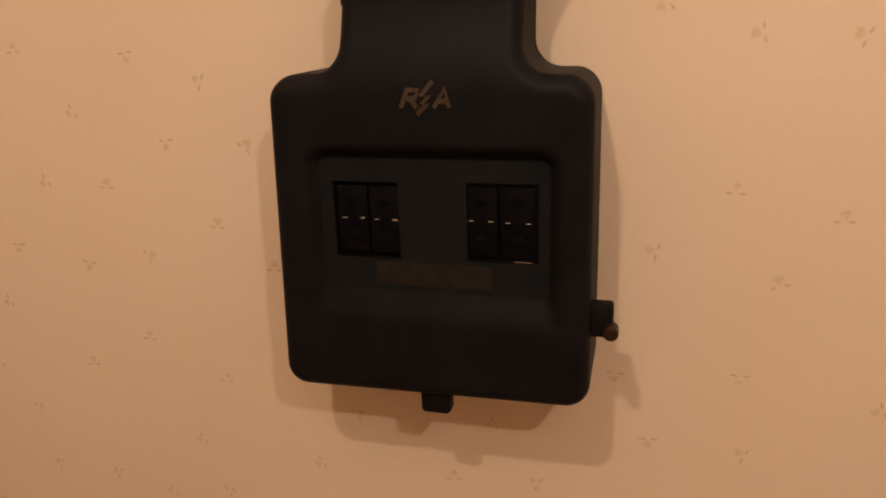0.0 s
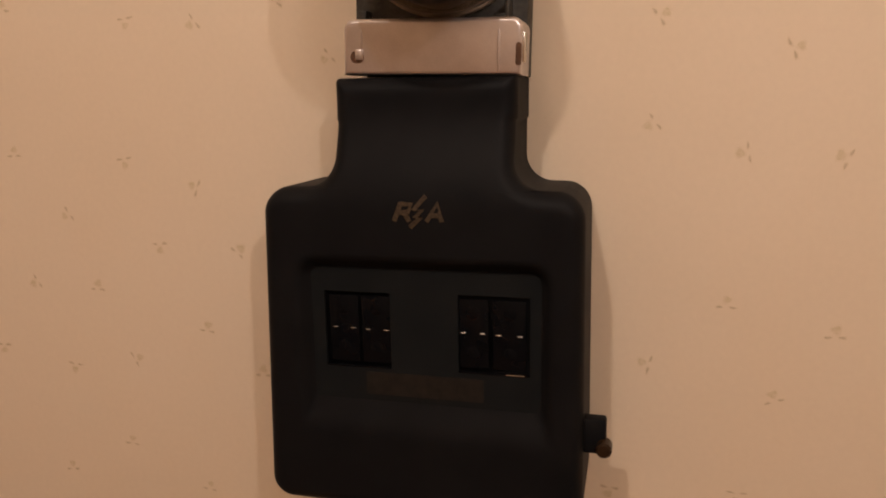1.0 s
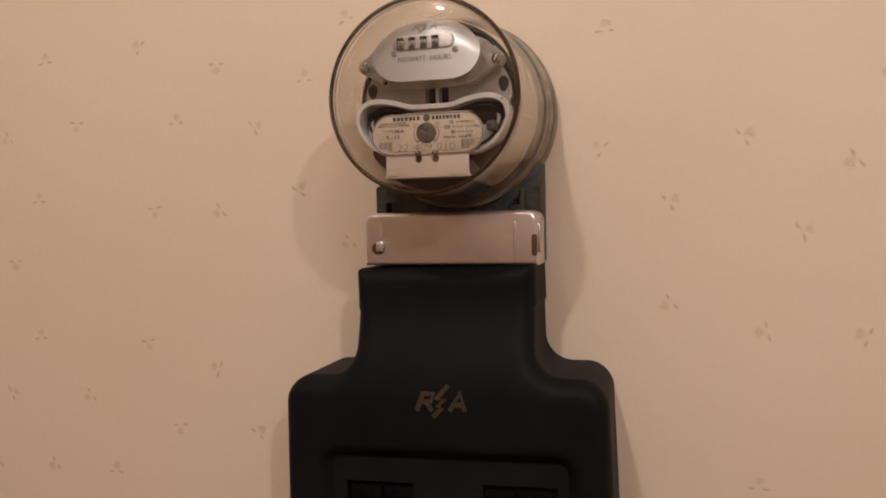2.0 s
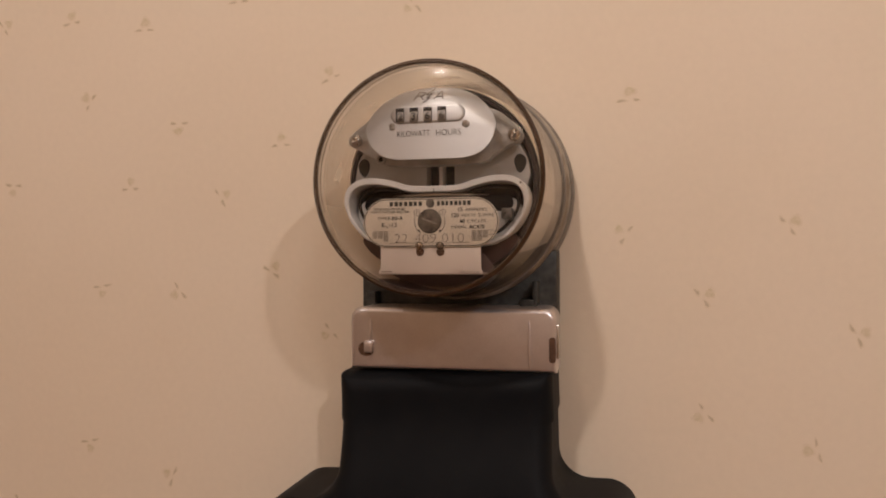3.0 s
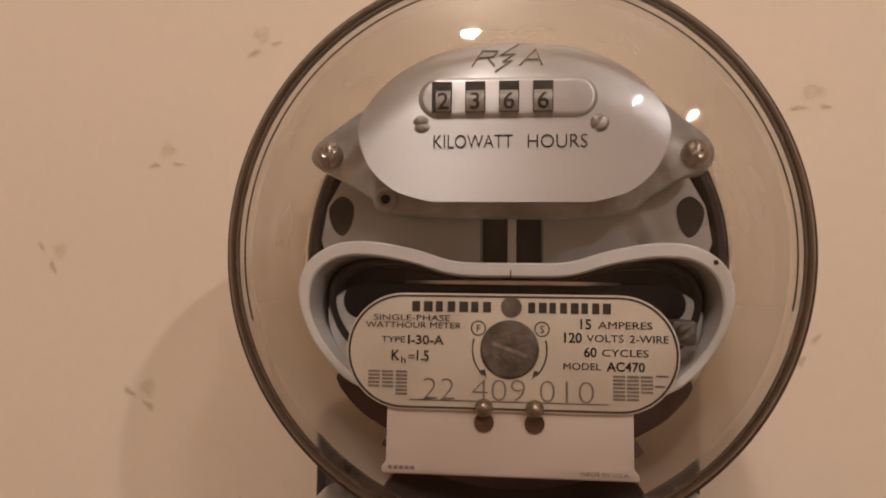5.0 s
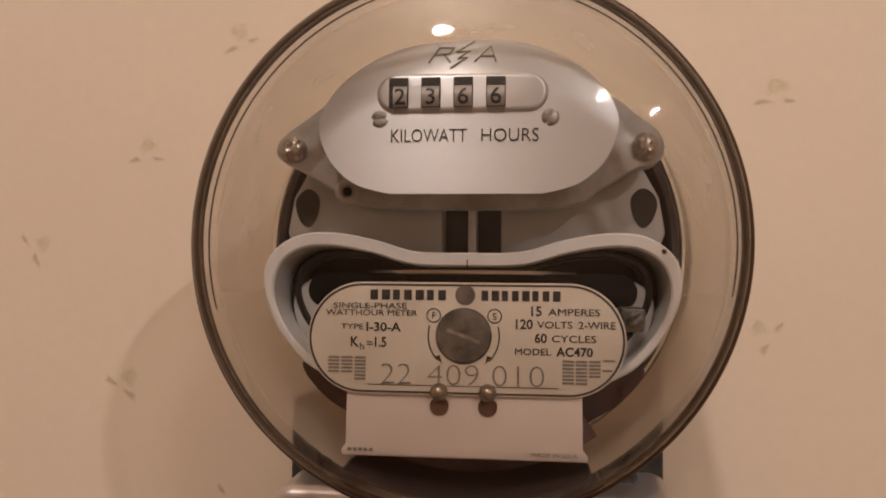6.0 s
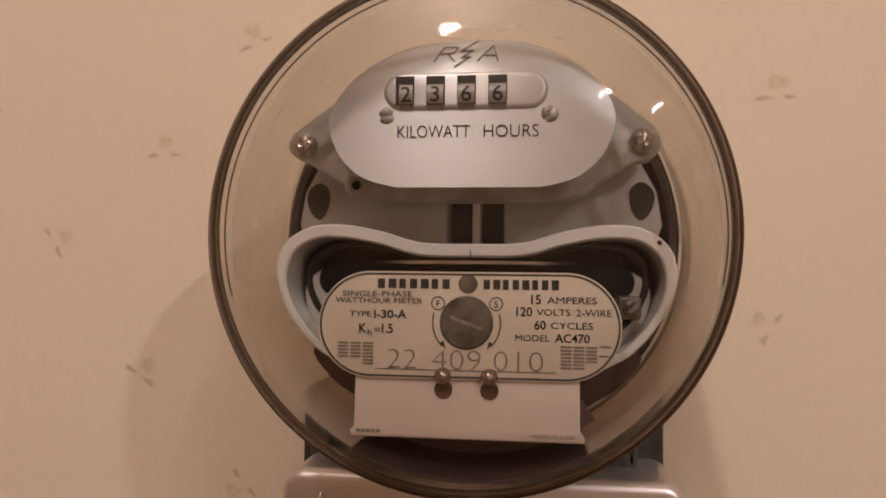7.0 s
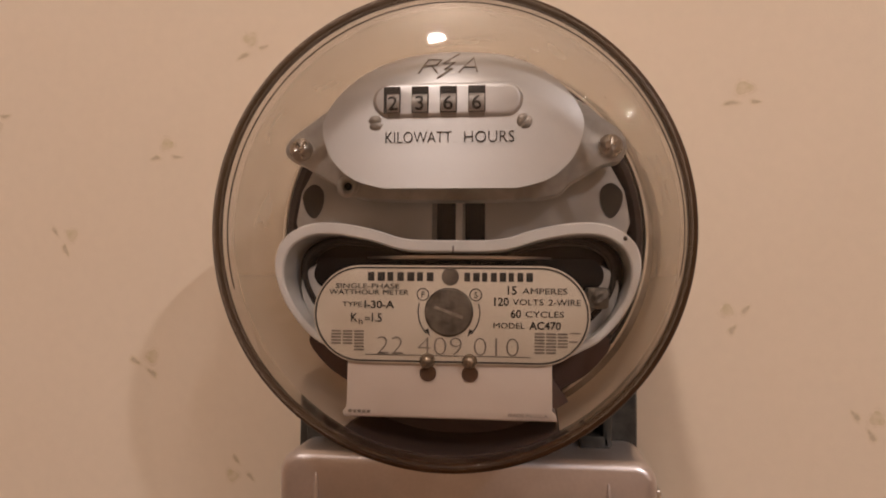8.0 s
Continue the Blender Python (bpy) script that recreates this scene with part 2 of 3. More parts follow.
def smooth_loop(points, n=6, closed=True):
    """A Catmull-Rom line through (x, z) points."""
    out, m = [], len(points)
    for i in range(m if closed else m - 1):
        p = [Vector(points[(i + k) % m] if closed else points[min(max(i + k, 0), m - 1)]) for k in (-1, 0, 1, 2)]
        for k in range(n):
            t = k / n
            out.append(tuple(0.5 * (2 * p[1] + (p[2] - p[0]) * t + (2 * p[0] - 5 * p[1] + 4 * p[2] - p[3]) * t * t + (3 * p[1] - p[0] - 3 * p[2] + p[3]) * t ** 3)))
    if not closed:
        out.append(tuple(points[-1]))
    return out


def ribbon(line, thick, y_front, y_back, closed=True, bevel=0.0006):
    """A strip on edge: follows (x, z) points from y_front to y_back; thick is its half thickness, or gives it for a place."""
    n = len(line)
    bm = bmesh.new()
    rows = []
    for i in range(n):
        p, q = (Vector(line[(i + k) % n] if closed else line[min(max(i + k, 0), n - 1)]) for k in (-1, 1))
        d = (q - p).normalized()
        s = Vector((-d.y, d.x))
        c = Vector(line[i])
        half = thick(*line[i]) if callable(thick) else thick
        rows.append([bm.verts.new((*(c + s * o).to_tuple()[:1], y, (c + s * o).y)) for o, y in
                     ((half - bevel, y_front), (half, y_front + bevel), (half, y_back), (-half, y_back), (-half, y_front + bevel), (-half + bevel, y_front))])
    for i in range(n if closed else n - 1):
        a, b = rows[i], rows[(i + 1) % n]
        for k in range(6):
            bm.faces.new((a[k], a[(k + 1) % 6], b[(k + 1) % 6], b[k]))
    if not closed:
        bm.faces.new(rows[0])
        bm.faces.new(rows[-1][::-1])
    bmesh.ops.recalc_face_normals(bm, faces=bm.faces[:])
    return bm


def screw(x, y, z, r, h, slot=30.0, dome=0.5):
    """A slotted round-headed screw, its head towards the room (-y)."""
    bm = spin([(0, y - h), (r * 0.45, y - h * 0.95), (r * 0.8, y - h * 0.72), (r, y - h * (1 - dome) * 0.6), (r, y)], x, z, 20)
    c, s = math.cos(radians(slot)), math.sin(radians(slot))
    for v in bm.verts:
        d = abs(-(v.co.x - x) * s + (v.co.z - z) * c)
        if d < r * 0.2 and v.co.y < y - h * 0.5:
            v.co.y += h * 0.35
    return bm


def merge(bms):
    out = bmesh.new()
    for b in bms:
        me = bpy.data.meshes.new("piece")
        b.to_mesh(me)
        b.free()
        out.from_mesh(me)
        bpy.data.meshes.remove(me)
    return out


def writing(text, x, z, size, y, wide=1.0, align="CENTER", thick=0.00012, turn=0.0, bold=0.0):
    """Flat raised lettering that faces the room, its baseline centre at (x, z)."""
    cu = bpy.data.curves.new("writing", "FONT")
    cu.body, cu.size, cu.align_x, cu.extrude, cu.offset, cu.resolution_u = text, size, align, thick, bold, 3
    ob = bpy.data.objects.new("writing", cu)
    scene.collection.objects.link(ob)
    me = bpy.data.meshes.new_from_object(ob.evaluated_get(bpy.context.evaluated_depsgraph_get()))
    bm = bmesh.new()
    bm.from_mesh(me)
    bpy.data.objects.remove(ob)
    bpy.data.meshes.remove(me)
    bpy.data.curves.remove(cu)
    bmesh.ops.transform(bm, verts=bm.verts, matrix=Matrix.Translation((x, y, z)) @ Matrix.Rotation(radians(90), 4, "X") @ Matrix.Rotation(radians(turn), 4, "Z") @ Matrix.Diagonal((wide, 1, 1, 1)))
    return bm


def fitted(text, x0, x1, z0, z1, y, bold=0.0):
    """Lettering stretched to fill the place from (x0, z0) to (x1, z1)."""
    bm = writing(text, 0, 0, 0.01, 0, bold=bold)
    xs, zs = [v.co.x for v in bm.verts], [v.co.z for v in bm.verts]
    for v in bm.verts:
        v.co.x = x0 + (v.co.x - min(xs)) / (max(xs) - min(xs)) * (x1 - x0)
        v.co.z = z0 + (v.co.z - min(zs)) / (max(zs) - min(zs)) * (z1 - z0)
        v.co.y += y
    return bm


def slant_mark(cx, cz, w, h, y_at, thick, stroke):
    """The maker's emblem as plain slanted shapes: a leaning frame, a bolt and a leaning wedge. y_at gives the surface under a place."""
    lines = [
        ([(-0.48, -0.30), (-0.34, 0.30)], False), ([(-0.34, 0.27), (-0.13, 0.24), (-0.19, 0.01), (-0.40, -0.02)], False), ([(-0.28, 0.0), (-0.17, -0.30)], False),
        ([(0.16, 0.52), (-0.09, 0.06), (0.10, 0.10), (-0.06, -0.18), (0.07, -0.14), (-0.16, -0.50)], False),
        ([(0.18, -0.30), (0.40, 0.30), (0.48, -0.30)], False), ([(0.26, -0.10), (0.45, -0.10)], False),
    ]
    out = []
    for line, closed in lines:
        bm = ribbon([(cx + a * w, cz + b * h) for a, b in line], stroke, -thick, thick, closed, thick * 0.2)
        for v in bm.verts:
            v.co.y += y_at(v.co.x, v.co.z)
        out.append(bm)
    return merge(out)


# ---- the room ----
def slab(name, x0, x1, y0, y1, z0, z1, material, label, category):
    ob = link(name, box(x0, x1, y0, y1, z0, z1), material, None, label, smooth=False)
    return tagged(ob, category=category, kind="structure")


wall = slab("wall_north", -1.8, 1.8, 0.0, 0.12, 0.0, 3.1, PAPER, "cream wallpaper with small faded sprigs", "wall")
slab("wall_south", -1.8, 1.8, -3.12, -3.0, 0.0, 3.1, TAN_WALL, "plain tan painted wall", "wall")
slab("wall_east", 1.8, 1.92, -3.12, 0.12, 0.0, 3.1, TAN_WALL, "plain tan painted wall", "wall")
slab("wall_west", -1.92, -1.8, -3.12, 0.12, 0.0, 3.1, TAN_WALL, "plain tan painted wall", "wall")
slab("floor", -1.92, 1.92, -3.12, 0.12, -0.1, 0.0, BOARDS, "brown wooden board floor", "floor")
slab("ceiling", -1.92, 1.92, -3.12, 0.12, 3.1, 3.2, PLASTER, "plain cream plastered ceiling", "ceiling")

# printed sprigs of the wallpaper: three little leaves round a stem
SPRIGS = [(0.275, 1.424), (0.356, 1.42), (0.267, 1.28), (0.362, 1.259), (0.202, 1.217), (0.317, 1.192), (0.292, 1.095), (-0.282, 1.37), (-0.391, 1.056),
          (-0.238, 1.301), (-0.334, 1.306), (-0.28, 1.208), (-0.451, 1.335), (0.193, 1.45), (0.302, 1.513), (0.19, 1.541), (0.254, 1.598), (0.347, 1.576),
          (-0.358, 1.549), (-0.372, 1.40), (-0.37, 1.726), (-0.275, 1.702), (-0.123, 1.735), (-0.327, 1.641), (-0.233, 1.631), (-0.172, 1.677),
          (0.132, 1.592), (0.135, 1.702), (-0.274, 1.545), (-0.182, 1.562), (-0.124, 1.51)]
TURNED = {0: 100, 4: 75, 5: 20, 9: -40, 22: 20, 24: -60, 26: 55, 29: -35, 30: 130, 15: -55}
rnd = random.Random(5)
more = []
for i in range(-9, 10):
    for k in range(-8, 9):
        x, z = i * 0.085 + (0.04 if k % 2 else 0) + rnd.uniform(-0.012, 0.012), 1.4 + k * 0.08 + rnd.uniform(-0.012, 0.012)
        if all((x - a) ** 2 + (z - b) ** 2 > 0.078 ** 2 for a, b in SPRIGS + more) and not (abs(x) < 0.36 and 1.22 < z < 1.76):
            more.append((x, z))


def leaf(cx, cz, length, width, angle, proud):
    pts = []
    for k in range(14):
        a = 2 * math.pi * k / 14
        r = 1 + 0.16 * math.sin(3 * a + cx * 900)
        u, v = 0.5 * length * math.cos(a) * r, 0.5 * width * math.sin(a) * r
        pts.append((cx + u * math.cos(angle) - v * math.sin(angle), cz + u * math.sin(angle) + v * math.cos(angle)))
    bm = bmesh.new()
    bm.faces.new([bm.verts.new((px, -proud, pz)) for px, pz in pts])
    return bm


dark_bits, pale_bits, halo_bits = [], [], []
for n, (x, z) in enumerate(SPRIGS + more):
    turn = radians(TURNED.get(n, rnd.choice((0, 0, 60, -60, 120, 180)) + rnd.uniform(-8, 8)))
    if n in (25, 27):
        turn = 0.0
    c, s = math.cos(turn), math.sin(turn)
    for u, v, length, width, tilt, dark in ((-0.0060, 0.0, 0.0070, 0.0026, 0.08, True), (0.0060, 0.0005, 0.0066, 0.0026, -0.08, True), (0.0005, 0.0076, 0.0078, 0.0064, 0.2, False)):
        grow, wide = rnd.uniform(0.8, 1.15), rnd.uniform(0.75, 1.1)
        place = (x + u * c - v * s, z + u * s + v * c)
        if dark:
            dark_bits.append(leaf(*place, length * grow * 0.80, width * wide * 0.70, turn + tilt, 0.00022))
        pale_bits.append(leaf(*place, length * grow * 1.05, width * wide * 1.1, turn + tilt, 0.00016))
        halo_bits.append(leaf(*place, length * grow * 1.45, width * wide * 1.65, turn + tilt, 0.0001))
tagged(part("sprig_leaf", merge(dark_bits), PRINT, wall, "faded brown printed leaves"), kind="stuff")
tagged(part("sprig_stem", merge(pale_bits), PRINT_YELLOW, wall, "pale yellowish printed buds"), kind="stuff")
tagged(part("sprig_halo", merge(halo_bits), PRINT_HALO, wall, "faded edge of the printed sprigs"), kind="stuff")


# ---- the black lower box ----
def thing(name, place, label, category):
    ob = new(name)
    ob.location, ob.empty_display_size = place, 0.05
    return tagged(ob, label, category)


def outline():
    """The front outline of the lower box, with its neck, as (x, z) points, anticlockwise from the bottom."""
    pts = []

    def arc(cx, cz, r, a0, a1, n=10):
        for k in range(n + 1):
            a = radians(a0 + (a1 - a0) * k / n)
            pts.append((cx + r * math.cos(a), cz + r * math.sin(a)))

    arc(0.1235, 1.1080, 0.0225, -90, 0)
    arc(0.1188, 1.3652, 0.0250, 0, 90)
    arc(0.1075, 1.4162, 0.0260, 270, 180)
    pts.extend([(0.0817, 1.4490), (0.0832, 1.4505)])
    arc(0.0792, 1.4840, 0.0040, 0, 90, 4)
    arc(-0.0796, 1.4840, 0.0040, 90, 180, 4)
    pts.extend([(-0.0836, 1.4505), (-0.0822, 1.4490)])
    arc(-0.1082, 1.4180, 0.0260, 0, -90)
    arc(-0.1250, 1.3670, 0.0250, 90, 180)
    arc(-0.1365, 1.1045, 0.0225, 180, 270)
    return pts


def soft_step(v):
    v = min(max(v, 0.0), 1.0)
    return v * v * (3 - 2 * v)


def rounded_in(x, z, x0, x1, z0, z1, r):
    """How far (x, z) lies inside a rounded rectangle; negative outside."""
    qx, qz = abs(x - (x0 + x1) / 2) - (x1 - x0) / 2 + r, abs(z - (z0 + z1) / 2) - (z1 - z0) / 2 + r
    return r - math.hypot(max(qx, 0), max(qz, 0)) - min(max(qx, qz), 0)


WINDOWS = [(-0.0950, -0.0310, 1.2235, 1.2955), (0.0330, 0.0978, 1.2250, 1.2970)]


def build_box():
    thing_ob = thing("meter_box", (0, 0, 1.0855), "black moulded box with two small windows, mounted on the wall", "box")
    thing_ob.location.x, thing_ob.rotation_euler.y = 0.0044, radians(-1.6)
    pts = np.array(outline())
    nxt = np.roll(pts, -1, axis=0)

    def inside(x, z):
        d, e = nxt - pts, np.array((x, z)) - pts
        t = np.clip((e * d).sum(1) / (d * d).sum(1), 0, 1)
        return float(np.sqrt(((e - d * t[:, None]) ** 2).sum(1).min()))

    def depth(z):
        return 0.078 + 0.024 * soft_step((1.465 - z) / 0.095)

    def front(x, z):
        s = inside(x, z)
        r = 0.015
        d = depth(z) - (r - math.sqrt(max(r * r - (r - min(s, r)) ** 2, 0)))
        # the recess is sharpest at the top and fades out towards the bottom
        return d - 0.0140 * min(soft_step(rounded_in(x, z, -0.1190, 0.1190, 1.1500, 1.3310, 0.022) / 0.015), soft_step((z - 1.158) / 0.045))

    zs = sorted({round(z, 5) for z in pts[:, 1]} | {round(1.0855 + 0.004 * k, 5) for k in range(101)} | {1.0860, 1.0870, 1.0885, 1.4870, 1.4860})
    rows = []
    for z in zs:
        z = min(max(z, float(pts[:, 1].min())), float(pts[:, 1].max()))
        cut = []
        for (x0, z0), (x1, z1) in zip(pts, nxt):
            if min(z0, z1) <= z <= max(z0, z1):
                cut.append(x0 if z0 == z1 else x0 + (x1 - x0) * (z - z0) / (z1 - z0))
                if z0 == z1:
                    cut.append(x1)
        rows.append((z, min(cut), max(cut)))
    us = sorted({round(math.sin(math.pi / 2 * (k / 34)), 5) * s for k in range(35) for s in (-1, 1)})
    bm = bmesh.new()
    grid = []
    for z, a, b in rows:
        line = []
        for u in us:
            x = (a + b) / 2 + (b - a) / 2 * u
            line.append(bm.verts.new((x, -front(x, z), z)))
        grid.append(line)
    for i in range(len(grid) - 1):
        for k in range(len(us) - 1):
            bm.faces.new((grid[i][k], grid[i][k + 1], grid[i + 1][k + 1], grid[i + 1][k]))
    rim = [r[-1] for r in grid] + grid[-1][-2:0:-1] + [r[0] for r in grid[::-1]] + grid[0][1:-1]
    back = [bm.verts.new((v.co.x, -0.0005, v.co.z)) for v in rim]
    for k in range(len(rim)):
        j = (k + 1) % len(rim)
        bm.faces.new((rim[k], back[k], back[j], rim[j]))
    bmesh.ops.recalc_face_normals(bm, faces=bm.faces[:])
    part("body", bm, BAKELITE, thing_ob, angle=50)

    # inner panel in the recess, with two openings
    y = -0.0905
    bm = bmesh.new()
    xs = [-0.110, *WINDOWS[0][:2], *WINDOWS[1][:2], 0.109]
    zs = [1.1720, WINDOWS[0][2], WINDOWS[1][2], WINDOWS[0][3], WINDOWS[1][3], 1.3180]
    spot = {}
    for x0, x1 in zip(xs, xs[1:]):
        for z0, z1 in zip(zs, zs[1:]):
            mx, mz = (x0 + x1) / 2, (z0 + z1) / 2
            if any(a < mx < b and c < mz < d for a, b, c, d in WINDOWS):
                continue
            corners = ((x0, z0), (x1, z0), (x1, z1), (x0, z1))
            for q in corners:
                if q not in spot:
                    spot[q] = bm.verts.new((q[0], y, q[1]))
            bm.faces.new([spot[q] for q in corners])
    ext = bmesh.ops.extrude_face_region(bm, geom=bm.faces[:])
    bmesh.ops.translate(bm, verts=[g for g in ext["geom"] if isinstance(g, bmesh.types.BMVert)], vec=(0, 0.003, 0))
    bmesh.ops.recalc_face_normals(bm, faces=bm.faces[:])
    panel = part("panel", bm, PANEL, thing_ob, "dull black inner panel", smooth=False)
    part("label_plate", plate(stadium(-0.056, 0.056, 1.1970, 1.2190, 4, 0.002), y - 0.0006, y + 0.0005), LABEL_DARK, panel, "worn dark brown label plate")
    for (x0, x1, z0, z1), pins in zip(WINDOWS, ((0.15, 0.43, 0.65, 0.93), (0.06, 0.34, 0.57, 0.86))):
        win = part("window", box(x0, x1, -0.0880, -0.0876, z0, z1), PIT, thing_ob, "small black window with two dark sockets", smooth=False)
        zc = (z0 + z1) / 2 + 0.001
        for left, right in (pins[:2], pins[2:]):
            xc, w = x0 + (x1 - x0) * (left + right) / 2, (x1 - x0) * (right - left) / 2 + 0.0056
            socket = part("socket", box(max(xc - w, x0 + 0.0005), min(xc + w, x1 - 0.0005), -0.0893, -0.0878, z0 + 0.004, z1 - 0.004, 0.0007), BLACK_GLOSS, win, "dark moulded socket")
            for zk, rk in ((zc + 0.019, 0.0062), (zc - 0.019, 0.0066)):
                part("socket_button", spin([(0, -0.0904), (rk * 0.7, -0.0902), (rk, -0.0896), (rk, -0.0890)], xc, zk, 20), BLACK_GLOSS, socket)
        for k, q in enumerate(pins):
            bm = bmesh.new()
            bmesh.ops.create_uvsphere(bm, u_segments=16, v_segments=10, radius=1, matrix=Matrix.LocRotScale((x0 + (x1 - x0) * q, -0.0896, zc - 0.0006 * (k > 1)), None, (0.0030, 0.0008, 0.00055)))
            part("contact_pin", bm, BRIGHT, win, "tiny bright metal pin")
        part("sill", box(x0, x1, -0.0915, -0.0885, z0 - 0.0004, z0 + 0.0009, 0.0003), BLACK_GLOSS, win)
        if x0 > 0:
            part("sill_edge", box(x1 - 0.0215, x1 - 0.0050, -0.0920, -0.0905, z0 + 0.0002, z0 + 0.0011, 0.0003), BRIGHT, win, "bright edge of the sill")
    part("emblem", slant_mark(0.0012, 1.3722, 0.0445, 0.027, lambda x, z: -depth(z) - 0.0001, 0.0004, 0.0021), GOLD, thing_ob, "faded gold slanted emblem")
    # tab below and the sealing knob at the side
    part("latch_tab", box(-0.0190, 0.0115, -0.0900, -0.0700, 1.0600, 1.0900, 0.0050, 3), BAKELITE, thing_ob, "small black latch tab")
    lug = part("seal_lug", box(0.1400, 0.1648, -0.0850, -0.0700, 1.1545, 1.1875, 0.003), BAKELITE, thing_ob)
    bm = spin([(0, -0.0960), (0.0055, -0.0955), (0.0070, -0.0935), (0.0070, -0.0800), (0.0, -0.0800)], 0.1632, 1.1630, 16)
    part("seal_knob", bm, SEAL, lug, "dark brown seal knob")
    return thing_ob


build_box()

# ---- the meter ----
CX, CZ = 0.0003, 1.6278


def build_meter():
    m = thing("electricity_meter", (0, 0, 1.488), "old electricity meter under a round clear glass cover, on the wall", "electricity meter")
    # cast base and flange
    part("base", merge([plate([(-0.0850, 1.4890), (0.0780, 1.4890), (0.0780, 1.5800), (-0.0520, 1.5800), (-0.0650, 1.5720), (-0.0850, 1.5620)], -0.0290, -0.0005, 0.003), box(-0.0770, -0.0690, -0.0420, -0.0280, 1.5300, 1.5470, 0.001),
                        box(0.0500, 0.0630, -0.0480, -0.0280, 1.5330, 1.5420, 0.001), box(0.0600, 0.0640, -0.0480, -0.0280, 1.5370, 1.5560, 0.001)]), BASE_GREY, m, "weathered dark grey cast base")
    flange = part("flange", spin([(0.0, -0.006), (0.0830, -0.006), (0.0870, -0.010), (0.0885, -0.024), (0.0875, -0.032), (0.0845, -0.034), (0.0858, -0.037), (0.0862, -0.042), (0.0840, -0.045), (0.0770, -0.045), (0.0, -0.045)], CX, CZ), FLANGE, m, "dull tan metal flange")
    part("back_ring", spin([(0.0600, -0.0020), (0.0895, -0.0020), (0.0907, -0.0050), (0.0907, -0.0150), (0.0895, -0.0180), (0.0800, -0.0180)], CX, CZ), BACK_RING, flange, "grey-brown back ring against the wall")
    part("gasket", torus(0.0850, 0.0010, -0.0440, CX, CZ), BACK_RING, flange)
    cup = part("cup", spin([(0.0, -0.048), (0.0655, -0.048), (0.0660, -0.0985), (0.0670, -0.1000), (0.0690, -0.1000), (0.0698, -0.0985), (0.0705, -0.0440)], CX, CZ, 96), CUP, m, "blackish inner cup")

    def sleeve(profile, a0, a1, steps):
        """Part of a turned sleeve: a closed (radius, y) outline, or a two-point line, carried from angle a0 to a1."""
        bm = bmesh.new()
        lines = []
        for k in range(steps + 1):
            a = radians(a0 + (a1 - a0) * k / steps)
            lines.append([bm.verts.new((CX + q * math.cos(a), yy, CZ + q * math.sin(a))) for q, yy in profile])
        n = len(profile)
        for p, q in zip(lines, lines[1:]):
            for i in range(n if n > 2 else 1):
                bm.faces.new((p[i], q[i], q[(i + 1) % n], p[(i + 1) % n]))
        if n > 2:
            bm.faces.new(lines[0])
            bm.faces.new(lines[-1][::-1])
        bmesh.ops.recalc_face_normals(bm, faces=bm.faces[:])
        return bm

    part("lower_lip", sleeve([(0.0600, -0.1190), (0.0735, -0.1110), (0.0735, -0.1090), (0.0600, -0.1170)], 236, 304, 32), LIP, cup, "brownish lip of the cup")

    # pale tan skirt round the cup, open at the bottom
    part("skirt", sleeve([(0.0712, -0.0960), (0.0722, -0.0960), (0.0770, -0.0600), (0.0775, -0.0460), (0.0712, -0.0460)], -61, 242, 72), SKIRT, cup, "pale tan metal skirt")

    # glass cover: drum with a gently domed front, 2.4 mm thick
    def profile(inset):
        out = [(0.0, -0.1680 + inset)]
        for k in range(1, 15):
            r = 0.0690 * k / 14
            out.append((r, -0.1680 + inset + r * r / 0.56))
        rr, y0 = 0.0085 - inset * 0.6, -0.1680 + inset + 0.0690 ** 2 / 0.56
        for k in range(1, 9):
            a = radians(14 + 76 * k / 8)
            out.append((0.0690 + rr * (math.sin(a) - math.sin(radians(14))) / (1 - math.sin(radians(14))) * 0.92, y0 + rr * (math.cos(radians(14)) - math.cos(a))))
        out.append((0.0788 - inset, -0.1300))
        out.append((0.0832 - inset, -0.0600))
        out.append((0.0843 - inset, -0.0450))
        return out

    outer, innr = profile(0.0), profile(0.0024)
    cover = part("glass_cover", spin(outer + innr[::-1], CX, CZ, 128), GLASS, m, "clear glass drum cover with a thick edge", angle=60)
    part("rim", torus(0.0772, 0.0017, -0.1485, CX, CZ, 160), RIM, cover, "thick brown-looking glass edge")
    part("rim_line", sleeve([(0.0757, -0.1437), (0.0761, -0.1435), (0.0757, -0.1432)], -12, 196, 120), LINE, cover)
    # pale half-clear sleeve just inside the drum, denser towards the bottom
    part("pale_film", sleeve([(0.0757, -0.1380), (0.0793, -0.0640)], -61, 242, 96), LINER, cover, "pale film inside the glass, denser at the bottom")
    # added strip: puts the dark crescent at the bottom into a black colour
    part("bottom_strip", sleeve([(0.0754, -0.1400), (0.0759, -0.1400), (0.0795, -0.0640), (0.0785, -0.0640)], 242.5, 298.5, 28), CUP, cover, "added blackish strip that darkens the bottom of the glass")

    # register plate
    edge = [(0.023, 1.642)]
    edge += [(0.0335, 1.6450), (0.0410, 1.6515), (0.0447, 1.6600), (0.0447, 1.6670), (0.0400, 1.6760), (0.0310, 1.6850), (0.0180, 1.6915), (0.0, 1.6935)]
    right = smooth_loop(edge, 5, closed=False)
    full = right + [(-x, z) for x, z in right[-2::-1]]

    def dial_y(x, z):
        return -0.1355 + 0.016 * max(0.0, (math.hypot(x * 0.62, z - 1.6420) - 0.031) / 0.022) ** 2.0

    bm = bmesh.new()
    rings = []
    for k in range(1, 15):
        q = k / 14
